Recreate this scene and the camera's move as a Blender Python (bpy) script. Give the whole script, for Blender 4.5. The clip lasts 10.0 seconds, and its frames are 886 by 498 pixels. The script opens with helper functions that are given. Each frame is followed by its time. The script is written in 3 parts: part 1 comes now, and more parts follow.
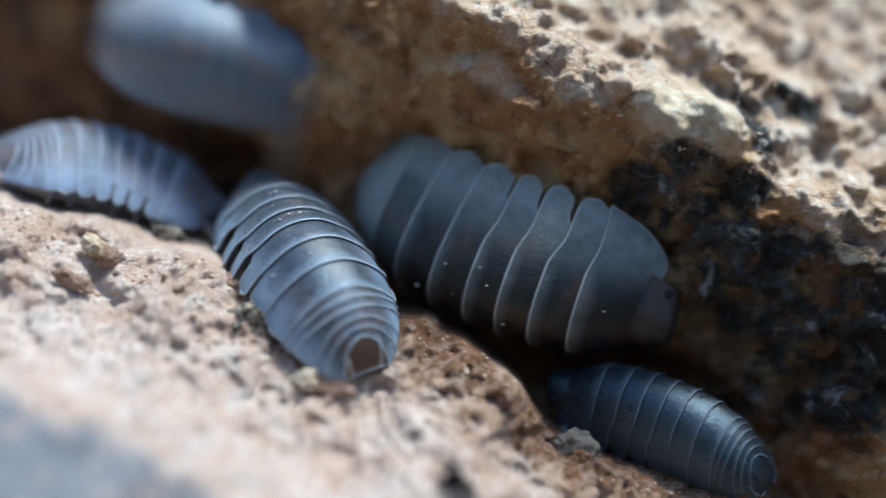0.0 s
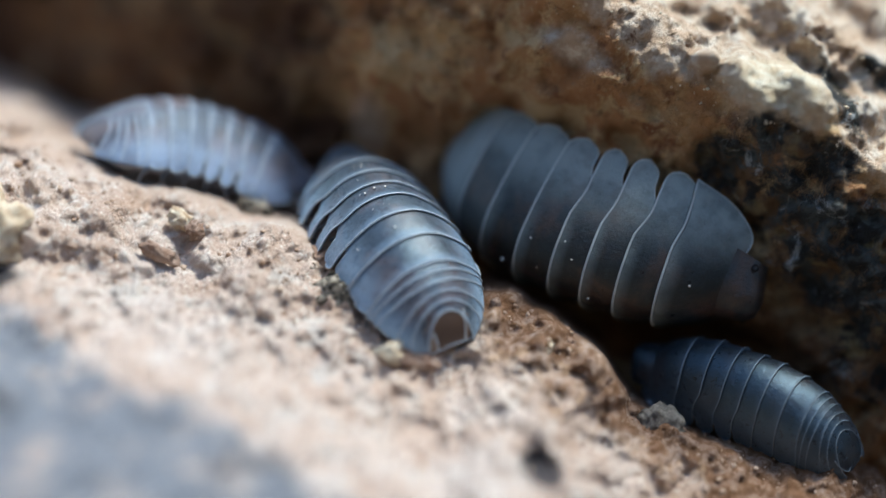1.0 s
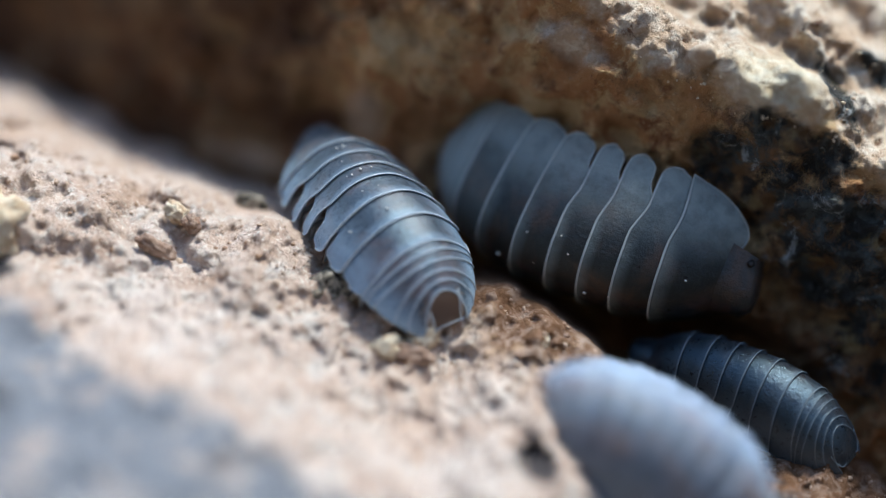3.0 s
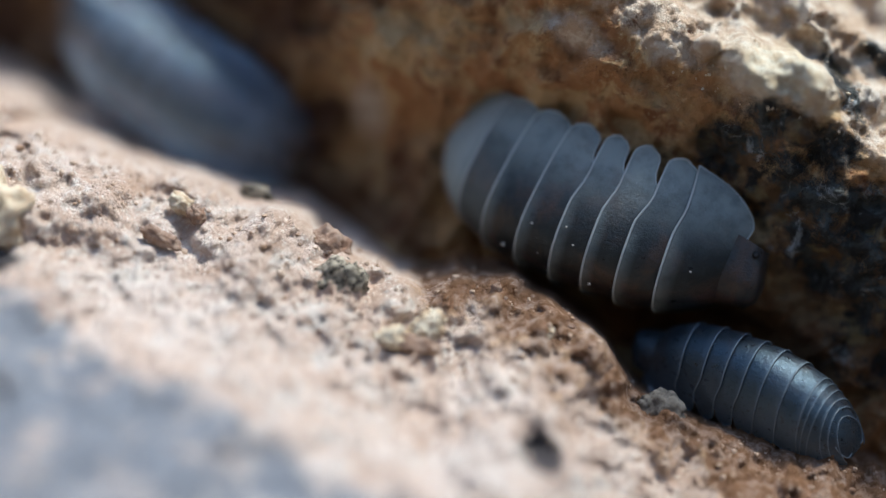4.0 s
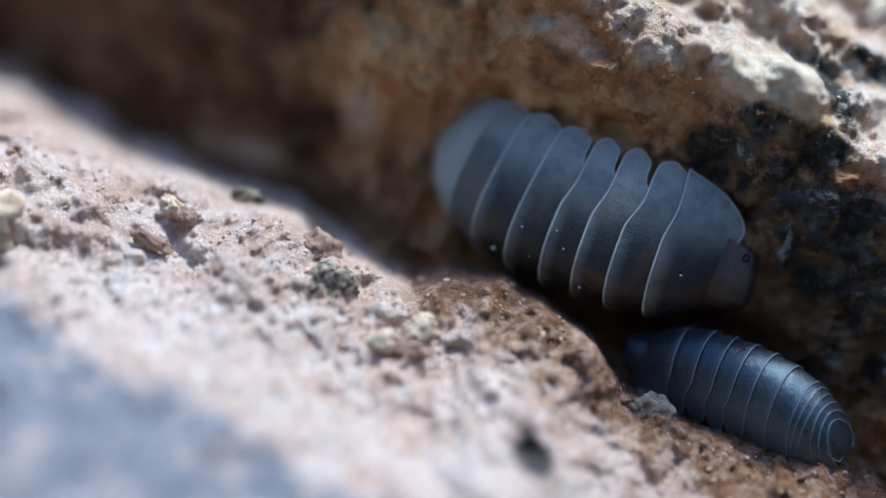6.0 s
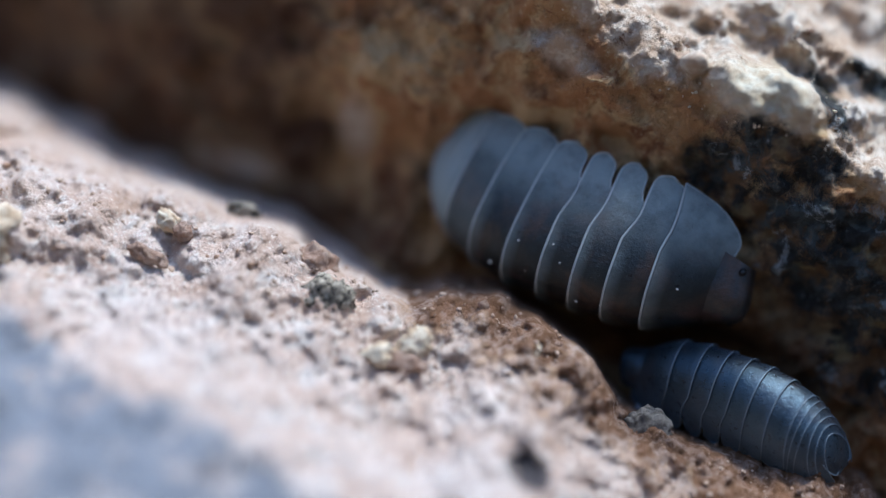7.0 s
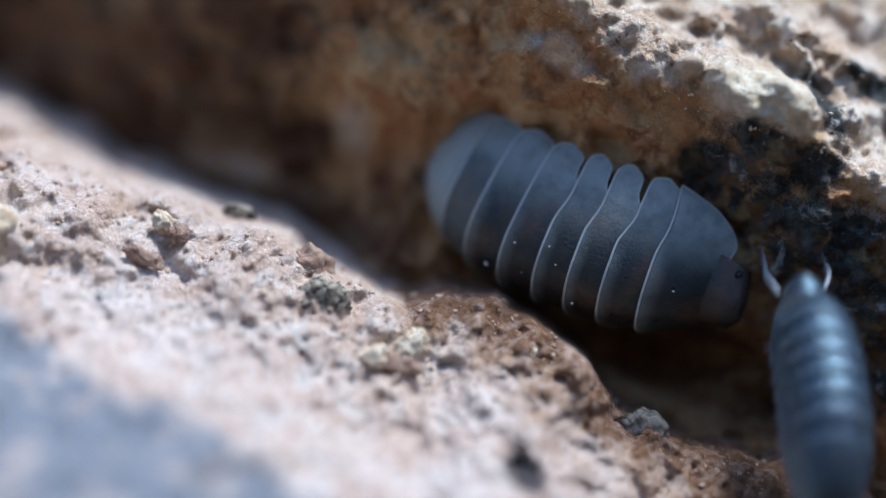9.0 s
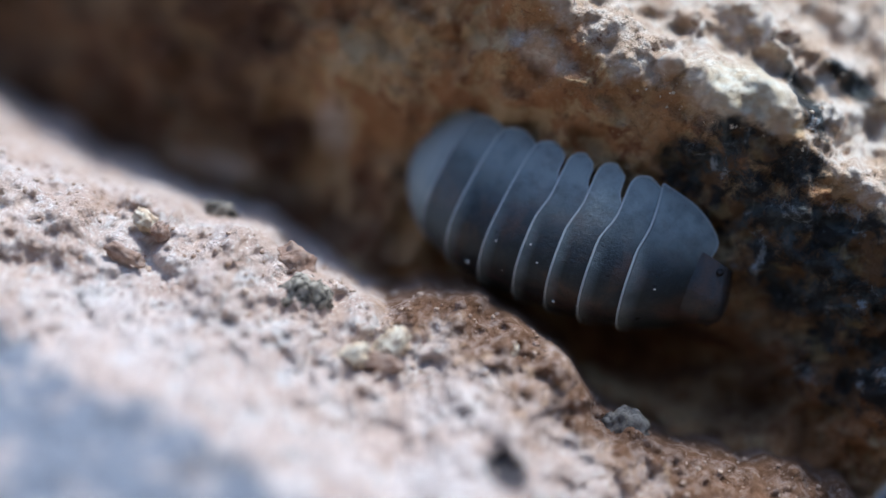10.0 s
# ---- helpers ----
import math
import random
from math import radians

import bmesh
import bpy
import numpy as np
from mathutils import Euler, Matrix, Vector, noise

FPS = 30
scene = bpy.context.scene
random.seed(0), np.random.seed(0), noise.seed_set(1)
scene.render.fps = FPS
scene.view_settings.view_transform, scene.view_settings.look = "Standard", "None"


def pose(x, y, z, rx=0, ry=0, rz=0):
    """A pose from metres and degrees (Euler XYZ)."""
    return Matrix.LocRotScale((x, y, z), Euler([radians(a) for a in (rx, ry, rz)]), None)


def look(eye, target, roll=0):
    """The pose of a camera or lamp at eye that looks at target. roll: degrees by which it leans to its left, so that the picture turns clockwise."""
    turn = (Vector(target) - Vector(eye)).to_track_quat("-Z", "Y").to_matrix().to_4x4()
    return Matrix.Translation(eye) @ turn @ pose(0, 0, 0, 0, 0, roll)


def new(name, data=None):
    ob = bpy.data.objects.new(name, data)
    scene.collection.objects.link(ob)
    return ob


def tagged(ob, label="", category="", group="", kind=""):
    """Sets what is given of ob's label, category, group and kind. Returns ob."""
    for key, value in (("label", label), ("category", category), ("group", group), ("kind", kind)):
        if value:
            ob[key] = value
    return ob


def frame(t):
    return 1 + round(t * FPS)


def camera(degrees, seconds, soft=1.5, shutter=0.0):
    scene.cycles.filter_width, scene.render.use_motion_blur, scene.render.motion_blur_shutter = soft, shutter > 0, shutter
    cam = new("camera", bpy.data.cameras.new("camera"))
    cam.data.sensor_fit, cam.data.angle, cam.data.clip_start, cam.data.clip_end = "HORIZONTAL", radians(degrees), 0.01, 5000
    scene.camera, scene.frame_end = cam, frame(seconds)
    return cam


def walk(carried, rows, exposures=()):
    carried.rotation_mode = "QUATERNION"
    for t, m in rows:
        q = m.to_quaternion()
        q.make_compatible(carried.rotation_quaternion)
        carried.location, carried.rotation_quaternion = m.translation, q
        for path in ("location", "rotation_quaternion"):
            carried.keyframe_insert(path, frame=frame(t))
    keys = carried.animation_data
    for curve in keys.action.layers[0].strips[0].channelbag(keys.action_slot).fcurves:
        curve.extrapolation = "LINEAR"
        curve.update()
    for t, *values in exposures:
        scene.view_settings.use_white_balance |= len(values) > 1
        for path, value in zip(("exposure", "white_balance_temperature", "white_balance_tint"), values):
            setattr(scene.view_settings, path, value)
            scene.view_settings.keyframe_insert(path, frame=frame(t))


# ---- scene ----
LENS = 20.0
MM = 0.001


def mm(x, y, z, rx=0, ry=0, rz=0):
    """A pose with its place in millimetres."""
    return pose(x * MM, y * MM, z * MM, rx, ry, rz)


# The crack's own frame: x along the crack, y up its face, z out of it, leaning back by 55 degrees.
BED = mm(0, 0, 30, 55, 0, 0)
STAND = 111.0  # the lens stands this far out from the crack, in mm

cam = camera(LENS, 10.0, soft=1.2, shutter=0.8)
cam.data.dof.use_dof = True
cam.data.dof.focus_distance = (STAND - 0.4) * MM
cam.data.dof.aperture_fstop = 10.0
# seconds; tilt, pan and roll in degrees
CAMERA_ROWS = (
    (0, 1.082, -1.900, -0.300),
    (0.2, 1.069, -1.494, -0.300),
    (0.5, 1.018, -0.812, -0.300),
    (1, 0.483, 0.039, -0.200),
    (1.5, 0.335, 0.161, -0.120),
    (2, 0.374, 0.064, -0.100),
    (3.5, 0.296, -0.039, 0.000),
    (4, 0.142, 0.064, 0.000),
    (4.5, 0.000, -0.000, 0.000),
    (5, 0.039, -0.103, 0.000),
    (5.5, 0.116, -0.122, 0.000),
    (7, 0.541, -0.232, 0.000),
    (7.5, 0.670, -0.232, 0.030),
    (8, 0.670, -0.271, 0.040),
    (8.5, 0.709, -0.303, 0.040),
    (9, 0.586, -0.322, 0.040),
    (9.5, 0.451, -0.412, 0.030),
    (10, 0.541, -0.747, 0.050),
)
EXPOSURES = ((0.0, -0.08, 6100, 2), (1.0, -0.05, 6350, 2), (2.0, -0.05, 6600, 2), (3.5, -0.05, 6250, 4), (4.0, -0.07, 6400, 4), (4.5, -0.07, 6000, 5), (5.0, -0.07, 5700, 6), (7.0, -0.07, 5650, 7), (9.0, -0.07, 5630, 7), (10.0, -0.07, 5650, 7))
walk(cam, [(t, BED @ mm(0, 0, STAND) @ pose(0, 0, 0, a, b, c)) for t, a, b, c in CAMERA_ROWS], EXPOSURES)

# ---- light ----
SUN_WAY = (BED.to_3x3() @ Vector((0.30, 0.90, 0.10))).normalized()
sun = new("sun", bpy.data.lights.new("sun", "SUN"))
sun.data.energy, sun.data.angle, sun.data.color = 4.5, radians(14), (1.0, 0.95, 0.88)
sun.matrix_world = look(SUN_WAY * 2, (0, 0, 0))
world = bpy.data.worlds.new("sky")
scene.world = world
world.use_nodes = True
sky = world.node_tree.nodes.new("ShaderNodeTexSky")
sky.sky_type, sky.sun_disc = "NISHITA", False
sky.sun_elevation = math.asin(SUN_WAY.z)
sky.sun_rotation = math.atan2(SUN_WAY.x, SUN_WAY.y)
world.node_tree.links.new(sky.outputs[0], world.node_tree.nodes["Background"].inputs[0])
world.node_tree.nodes["Background"].inputs[1].default_value = 0.29


# ---- materials ----
class Mat:
    """A node material in the making."""

    def __init__(self, name):
        self.m = bpy.data.materials.new(name)
        self.m.use_nodes = True
        self.n, self.l = self.m.node_tree.nodes, self.m.node_tree.links
        self.b = self.n["Principled BSDF"]
        self.co = self.n.new("ShaderNodeTexCoord").outputs["Object"]

    def put(self, value, socket):
        if isinstance(value, bpy.types.NodeSocket):
            self.l.new(value, socket)
        elif isinstance(value, tuple):
            socket.default_value = (*value, 1.0)[:4]
        else:
            socket.default_value = value

    def noise(self, size, detail=4.0, rough=0.6, warp=0.0):
        """Noise in grains about size mm across."""
        t = self.n.new("ShaderNodeTexNoise")
        self.l.new(self.co, t.inputs["Vector"])
        t.inputs["Scale"].default_value = 1.0 / (size * MM)
        t.inputs["Detail"].default_value, t.inputs["Roughness"].default_value = detail, rough
        t.inputs["Distortion"].default_value = warp
        return t.outputs["Fac"]

    def step(self, fac, lo, hi, a=0.0, b=1.0):
        t = self.n.new("ShaderNodeMapRange")
        t.interpolation_type = "SMOOTHSTEP"
        self.put(fac, t.inputs["Value"])
        for key, v in (("From Min", lo), ("From Max", hi), ("To Min", a), ("To Max", b)):
            t.inputs[key].default_value = v
        return t.outputs["Result"]

    def mix(self, fac, a, b):
        t = self.n.new("ShaderNodeMix")
        t.data_type = "RGBA"
        self.put(fac, t.inputs[0])
        self.put(a, t.inputs[6])
        self.put(b, t.inputs[7])
        return t.outputs[2]

    def math(self, op, a, b=0.0):
        t = self.n.new("ShaderNodeMath")
        t.operation = op
        self.put(a, t.inputs[0])
        self.put(b, t.inputs[1])
        return t.outputs[0]

    def mask(self, name):
        t = self.n.new("ShaderNodeAttribute")
        t.attribute_name = name
        return t.outputs["Fac"]

    def done(self, colour, rough=0.8, bump=None, depth=0.1, **more):
        self.put(colour, self.b.inputs["Base Color"])
        self.put(rough, self.b.inputs["Roughness"])
        if bump is not None:
            t = self.n.new("ShaderNodeBump")
            t.inputs["Strength"].default_value, t.inputs["Distance"].default_value = 1.0, depth * MM
            self.l.new(bump, t.inputs["Height"])
            self.l.new(t.outputs[0], self.b.inputs["Normal"])
        for key, v in more.items():
            self.put(v, self.b.inputs[key.replace("_", " ")])
        return self.m


def slab_material():
    k = Mat("pale_sandstone")
    c = k.mix(k.step(k.noise(5.0), 0.35, 0.65), (0.68, 0.50, 0.40), (0.83, 0.705, 0.63))
    c = k.mix(k.step(k.noise(1.3, 6, 0.7), 0.50, 0.64), c, (0.84, 0.765, 0.70))
    c = k.mix(k.step(k.noise(1.9, 5, 0.65, 0.5), 0.54, 0.68, 0, 0.60), c, (0.50, 0.30, 0.20))
    c = k.mix(k.step(k.noise(0.42, 4, 0.65), 0.56, 0.68, 0, 0.42), c, (0.46, 0.27, 0.17))
    c = k.mix(k.step(k.noise(0.17, 3), 0.53, 0.63, 0, 0.9), c, (0.91, 0.845, 0.77))
    c = k.mix(k.math("MULTIPLY", k.mask("warm"), k.step(k.noise(0.9, 6, 0.75, 0.4), 0.40, 0.60, 0.0, 0.65)), c, (0.62, 0.43, 0.31))
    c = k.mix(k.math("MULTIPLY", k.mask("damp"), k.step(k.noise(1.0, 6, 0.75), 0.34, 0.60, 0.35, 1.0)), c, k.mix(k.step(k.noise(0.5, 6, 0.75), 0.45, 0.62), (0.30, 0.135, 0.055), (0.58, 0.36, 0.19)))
    # The darkest brown paints the shade between crest and big woodlouse.
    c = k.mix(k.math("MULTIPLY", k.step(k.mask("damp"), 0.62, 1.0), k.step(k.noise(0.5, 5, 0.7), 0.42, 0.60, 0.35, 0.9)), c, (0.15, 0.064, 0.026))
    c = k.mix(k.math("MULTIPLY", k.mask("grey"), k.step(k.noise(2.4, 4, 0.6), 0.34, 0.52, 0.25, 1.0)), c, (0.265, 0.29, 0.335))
    c = k.mix(k.mask("dark"), c, (0.03, 0.03, 0.04))
    grain = k.math("MULTIPLY", k.noise(0.25, 4, 0.7, 1.0), 0.5)
    h = k.math("ADD", k.math("ADD", k.noise(0.5, 6, 0.7), k.math("MULTIPLY", k.noise(0.12, 3), 0.4)), grain)
    return k.done(c, 0.85, h, 0.38)


def wall_material():
    k = Mat("brown_weathered_rock")
    c = k.mix(k.step(k.noise(6.0, 4), 0.35, 0.65), (0.49, 0.23, 0.09), (0.665, 0.43, 0.205))
    c = k.mix(k.step(k.noise(2.6, 6, 0.7, 0.6), 0.48, 0.60), c, (0.68, 0.48, 0.25))
    c = k.mix(k.step(k.noise(2.1, 5, 0.65, 0.4), 0.54, 0.66, 0, 0.9), c, (0.24, 0.085, 0.03))
    c = k.mix(k.step(k.noise(6.5, 4, 0.6, 0.5), 0.53, 0.66, 0, 0.8), c, (0.15, 0.052, 0.022))
    c = k.mix(k.step(k.noise(0.6, 5, 0.7), 0.58, 0.70, 0, 0.6), c, (0.16, 0.07, 0.032))
    c = k.mix(k.step(k.noise(0.4, 5, 0.75), 0.56, 0.68, 0, 0.6), c, (0.78, 0.60, 0.36))
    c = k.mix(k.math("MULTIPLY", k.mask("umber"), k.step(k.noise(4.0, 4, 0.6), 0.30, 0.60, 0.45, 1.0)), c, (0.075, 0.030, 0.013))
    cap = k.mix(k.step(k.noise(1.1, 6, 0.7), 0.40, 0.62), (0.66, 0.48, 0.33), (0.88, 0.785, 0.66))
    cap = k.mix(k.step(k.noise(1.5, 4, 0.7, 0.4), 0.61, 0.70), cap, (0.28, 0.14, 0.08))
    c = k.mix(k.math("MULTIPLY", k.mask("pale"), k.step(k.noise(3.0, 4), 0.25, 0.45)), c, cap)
    c = k.mix(k.mask("cream"), c, k.mix(k.step(k.noise(0.6, 6, 0.7), 0.40, 0.62), (0.78, 0.64, 0.42), (0.95, 0.89, 0.72)))
    crust = k.mix(k.step(k.noise(1.6, 6, 0.7, 0.8), 0.44, 0.62), (0.018, 0.019, 0.018), (0.078, 0.095, 0.095))
    crust = k.mix(k.step(k.noise(0.5, 4, 0.6), 0.52, 0.62, 0, 0.7), crust, (0.02, 0.022, 0.024))
    crust = k.mix(k.step(k.noise(2.4, 5, 0.7, 0.4), 0.50, 0.62), crust, (0.17, 0.095, 0.042))
    crust = k.mix(k.step(k.noise(1.9, 5, 0.7, 0.5), 0.58, 0.68, 0, 0.85), crust, (0.40, 0.44, 0.46))
    crust = k.mix(k.step(k.noise(2.3, 4, 0.6), 0.58, 0.70, 0, 0.75), crust, (0.32, 0.25, 0.12))
    edge = k.math("ADD", k.mask("crust"), k.math("MULTIPLY", k.math("SUBTRACT", k.noise(1.5, 7, 0.8), 0.5), 3.0))
    on = k.step(edge, 0.15, 0.95)
    c = k.mix(on, c, crust)
    h = k.math("ADD", k.noise(0.7, 7, 0.72), k.math("MULTIPLY", k.noise(0.16, 3), 0.5))
    return k.done(c, k.step(on, 0, 1, 0.85, 0.72), h, 0.5)


def stone_material(name, a, b, size=0.5, rough=0.8):
    k = Mat(name)
    c = k.mix(k.step(k.noise(size, 5, 0.7), 0.38, 0.62), a, b)
    return k.done(c, rough, k.noise(size * 0.6, 6, 0.75), 0.25)


def shell_material(name, dark, brown, amount, bloom, thin, gloss=0.32, dust=0.35, tint=(0.55, 0.78, 1.0), wet=0.12, shine=0.5, ior=1.5):
    """Slate-grey cuticle with brown marbling and a dusty bloom."""
    k = Mat(name)
    c = k.mix(k.step(k.noise(2.2, 5, 0.65, 0.5), 0.42, 0.72, 0, amount), dark, brown)
    c = k.mix(k.step(k.noise(0.5, 3), 0.5, 0.8, 0, 0.5), c, bloom)
    c = k.mix(k.math("MULTIPLY", k.mask("thin"), k.step(k.noise(0.9, 4, 0.6), 0.25, 0.6, 0.55, 1.0)), c, thin)
    h = k.math("ADD", k.noise(0.16, 4, 0.7), k.math("MULTIPLY", k.noise(0.7, 3), 0.5))
    return k.done(c, k.step(k.noise(0.35, 5, 0.7), 0.3, 0.7, gloss, gloss + 0.22), h, 0.045, IOR=ior, Specular_IOR_Level=shine, Specular_Tint=tint, Coat_Weight=wet, Coat_Roughness=0.35,
                  Sheen_Weight=dust, Sheen_Roughness=0.45, Sheen_Tint=tint)


def plain(name, colour, rough):
    k = Mat(name)
    return k.done(k.mix(k.noise(0.3, 3), tuple(0.75 * x for x in colour), colour), rough)


SLAB, WALL = slab_material(), wall_material()
CHIP = stone_material("cream_stone", (0.93, 0.83, 0.66), (0.76, 0.56, 0.36))
GREY = stone_material("grey_lichen_stone", (0.022, 0.017, 0.013), (0.66, 0.59, 0.47), 0.42)
MUTED = stone_material("muted_grey_stone", (0.15, 0.135, 0.12), (0.33, 0.30, 0.255), 0.7)
RUST = stone_material("rusty_stone", (0.38, 0.23, 0.16), (0.55, 0.40, 0.31))
GRIT = stone_material("sand_grit", (0.74, 0.58, 0.45), (0.46, 0.29, 0.19), 0.9)
# Soil kept dark so the added bank returns little light.
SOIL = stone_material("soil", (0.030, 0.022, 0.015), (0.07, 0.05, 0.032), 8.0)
RIM = plain("pale_margin", (0.52, 0.58, 0.60), 0.4)
WHITE_RIM = plain("bluish_white_margin", (0.58, 0.68, 0.78), 0.35)
DARK_RIM = plain("dull_blue_margin", (0.20, 0.26, 0.32), 0.35)
EYE = plain("eye", (0.006, 0.006, 0.008), 0.5)
LIMB = plain("limb", (0.20, 0.21, 0.235), 0.45)
PALE_LIMB = plain("pale_blue_limb", (0.32, 0.37, 0.44), 0.4)
BLADE = plain("tail_blade", (0.24, 0.18, 0.14), 0.4)
BELLY = plain("underside", (0.035, 0.03, 0.03), 0.6)
TELSON = plain("brown_telson", (0.095, 0.060, 0.045), 0.35)
DUST = plain("white_dust", (0.92, 0.92, 0.90), 0.4)


# ---- the two rocks ----
def ramp(x, xs, ys):
    """Straight stretches from knot to knot, softened."""
    return (np.interp(x - 1.2, xs, ys) + 2 * np.interp(x, xs, ys) + np.interp(x + 1.2, xs, ys)) / 4


CREST_U = (-60, -19.1, -16.6, -14.1, -9.1, -5.9, -2.1, 0.2, 1.4, 2.9, 4.6, 5.8, 7.0, 7.9, 9.0, 10.6, 12.0, 13.7, 16.0, 18.0, 20.0, 30, 60)
CREST_V = (24, 6.3, 5.1, 4.4, 2.8, 0.7, -0.85, -1.3, -0.6, -1.1, -2.1, -3.2, -4.5, -5.7, -6.6, -7.0, -7.3, -7.9, -8.7, -9.4, -10.5, -15, -28)


def crest_v(u):
    return ramp(u, CREST_U, CREST_V)


def slab_out(u, v):
    """How far the pale slab stands out at (u, v), in mm: its crest, its slope towards the open, its drop into the crack."""
    s = (crest_v(u) - v) * 0.88
    top = ramp(u, (-60, -20, -5, 2, 7, 15, 40), (-15, -3.4, -0.5, 0.2, 0.6, 1.0, 3))
    rise = 1.05 * (np.sqrt(s * s + 0.15) + s) / 2 + ramp(u, (-20, -5, 5, 11), (0.9, 0.9, 0.4, 0)) * (np.sqrt((s - 4.5) ** 2 + 2) + s - 4.5) / 2
    fall = 9.0 * (np.sqrt(s * s + 0.06) - s) / 2
    return np.clip(top + rise - fall, -44, 60)


def brow_v(u):
    return ramp(u, (-60, 5.9, 7.4, 9.1, 12.4, 15.9, 17.4, 19.6, 24, 60), (34, 12.3, 10.8, 9.1, 7.3, 6.5, 6.0, 3.8, 0, -20))


def wall_out(u, v):
    """How far the brown wall stands out: leaning over the crack up to its brow, then its sunlit top falls back."""
    base = ramp(u, (-60, -34, -20, -10, 0, 5, 10, 15, 17, 18.5, 20, 23, 40), (-60, -38, -22, -13, -7.0, -5.2, -4.9, -3.7, -3.4, -4.2, -3.2, -1.2, 6))
    up = np.minimum(v, brow_v(u)) - crest_v(u)
    past = v - brow_v(u)
    over = np.minimum(v, brow_v(u)) - 4.0
    over = 0.14 * (np.sqrt(over * over + 1.0) + over) / 2
    cap = 0.75 * (np.sqrt(past * past + 0.8) + past) / 2
    return np.clip(base + 0.30 * up + over - cap, -44, 60)


def bed_out(u, v):
    return float(np.maximum(slab_out(u, v), wall_out(u, v)))


TABLE = np.random.RandomState(7).rand(256, 256) * 2 - 1


def lattice(x, y):
    """Smooth value noise, -1 to 1."""
    i, j = np.floor(x).astype(int), np.floor(y).astype(int)
    fx, fy = x - i, y - j
    fx, fy = fx * fx * (3 - 2 * fx), fy * fy * (3 - 2 * fy)
    a, b = TABLE[i % 256, j % 256], TABLE[(i + 1) % 256, j % 256]
    c, d = TABLE[i % 256, (j + 1) % 256], TABLE[(i + 1) % 256, (j + 1) % 256]
    return (a * (1 - fx) + b * fx) * (1 - fy) + (c * (1 - fx) + d * fx) * fy


def fbm(x, y, size, octaves=4, gain=0.5, seed=0):
    total, amp, f = 0, 1.0, 1.0 / size
    for k in range(octaves):
        ang = 0.6 + 1.1 * k
        p, q = x * math.cos(ang) - y * math.sin(ang), x * math.sin(ang) + y * math.cos(ang)
        total = total + amp * lattice(p * f + 17.3 * seed + 5 * k, q * f + 31.7 * seed - 3 * k)
        amp, f = amp * gain, f * 2.03
    return total


def spots(u, v, centres):
    """The strongest of several soft round spots: (u, v, radius along, radius across, lean in degrees)."""
    best = np.zeros_like(u)
    for cu, cv, ra, rb, lean in centres:
        ca, sa = math.cos(radians(lean)), math.sin(radians(lean))
        p, q = ((u - cu) * ca + (v - cv) * sa) / ra, ((v - cv) * ca - (u - cu) * sa) / rb
        best = np.maximum(best, np.exp(-(p * p + q * q) ** 2))
    return best


def relief(name, size, step, out, masks, material):
    """A rock whose broken face is the relief out(u, v) over a rectangle in mm, closed at its sides and back."""
    u0, u1, v0, v1 = size
    nu, nv = int((u1 - u0) / step) + 1, int((v1 - v0) / step) + 1
    u, v = np.meshgrid(np.linspace(u0, u1, nu), np.linspace(v0, v1, nv))
    w = out(u, v)
    top = np.stack([u, v, w], -1).reshape(-1, 3)
    ids = np.arange(nu * nv).reshape(nv, nu)
    quads = np.stack([ids[:-1, :-1], ids[:-1, 1:], ids[1:, 1:], ids[1:, :-1]], -1).reshape(-1, 4)
    ring = np.concatenate([ids[0, :], ids[1:, -1], ids[-1, -2::-1], ids[-2:0:-1, 0]])
    back = top[ring].copy()
    back[:, 2] = -48
    first = nu * nv
    low = np.arange(len(ring)) + first
    sides = np.stack([ring, low, np.roll(low, -1), np.roll(ring, -1)], -1)
    me = bpy.data.meshes.new(name)
    me.from_pydata((np.concatenate([top, back]) * MM).tolist(), [], quads.tolist() + sides.tolist() + [low[::-1].tolist()])
    me.polygons.foreach_set("use_smooth", [True] * len(me.polygons))
    for key, values in masks(u, v, w).items():
        at = me.attributes.new(key, "FLOAT", "POINT")
        at.data.foreach_set("value", np.concatenate([np.clip(values, 0, 1).ravel(), np.zeros(len(ring))]))
    me.materials.append(material)
    ob = new(name, me)
    ob.matrix_world = BED
    return ob


dice = np.random.RandomState(3)
PITS = [(dice.uniform(-22, 24), dice.uniform(-12, 8), r, r * dice.uniform(0.5, 0.9), dice.uniform(-40, 10))
        for r in dice.uniform(0.25, 0.8, 40)]


def slab_face(u, v):
    far = 1 + 0.8 * np.exp(-np.maximum(0, (crest_v(u) - v)) / 4)
    bumps = 0.55 * fbm(u, v, 4.5, 3, 0.5, 1) + 0.30 * np.abs(fbm(u, v, 1.8, 3, 0.5, 24)) + 0.28 * fbm(u, v, 1.2, 4, 0.55, 2) + 0.10 * fbm(u, v, 0.33, 2, 0.6, 3)
    return slab_out(u + 0.5 * fbm(u, v, 3.0, 3, 0.5, 4), v + 0.45 * fbm(u, v, 2.5, 3, 0.5, 5)) + bumps * far + 0.16 * (0.4 - np.abs(fbm(u, v, 0.75, 3, 0.6, 6))) * far - 0.8 * spots(u, v, [(4.0, -8.2, 0.9, 0.55, -35)]) - 0.10 * spots(u + 0.35 * fbm(u, v, 0.8, 2, 0.6, 7), v + 0.3 * fbm(u, v, 0.7, 2, 0.6, 10), PITS)


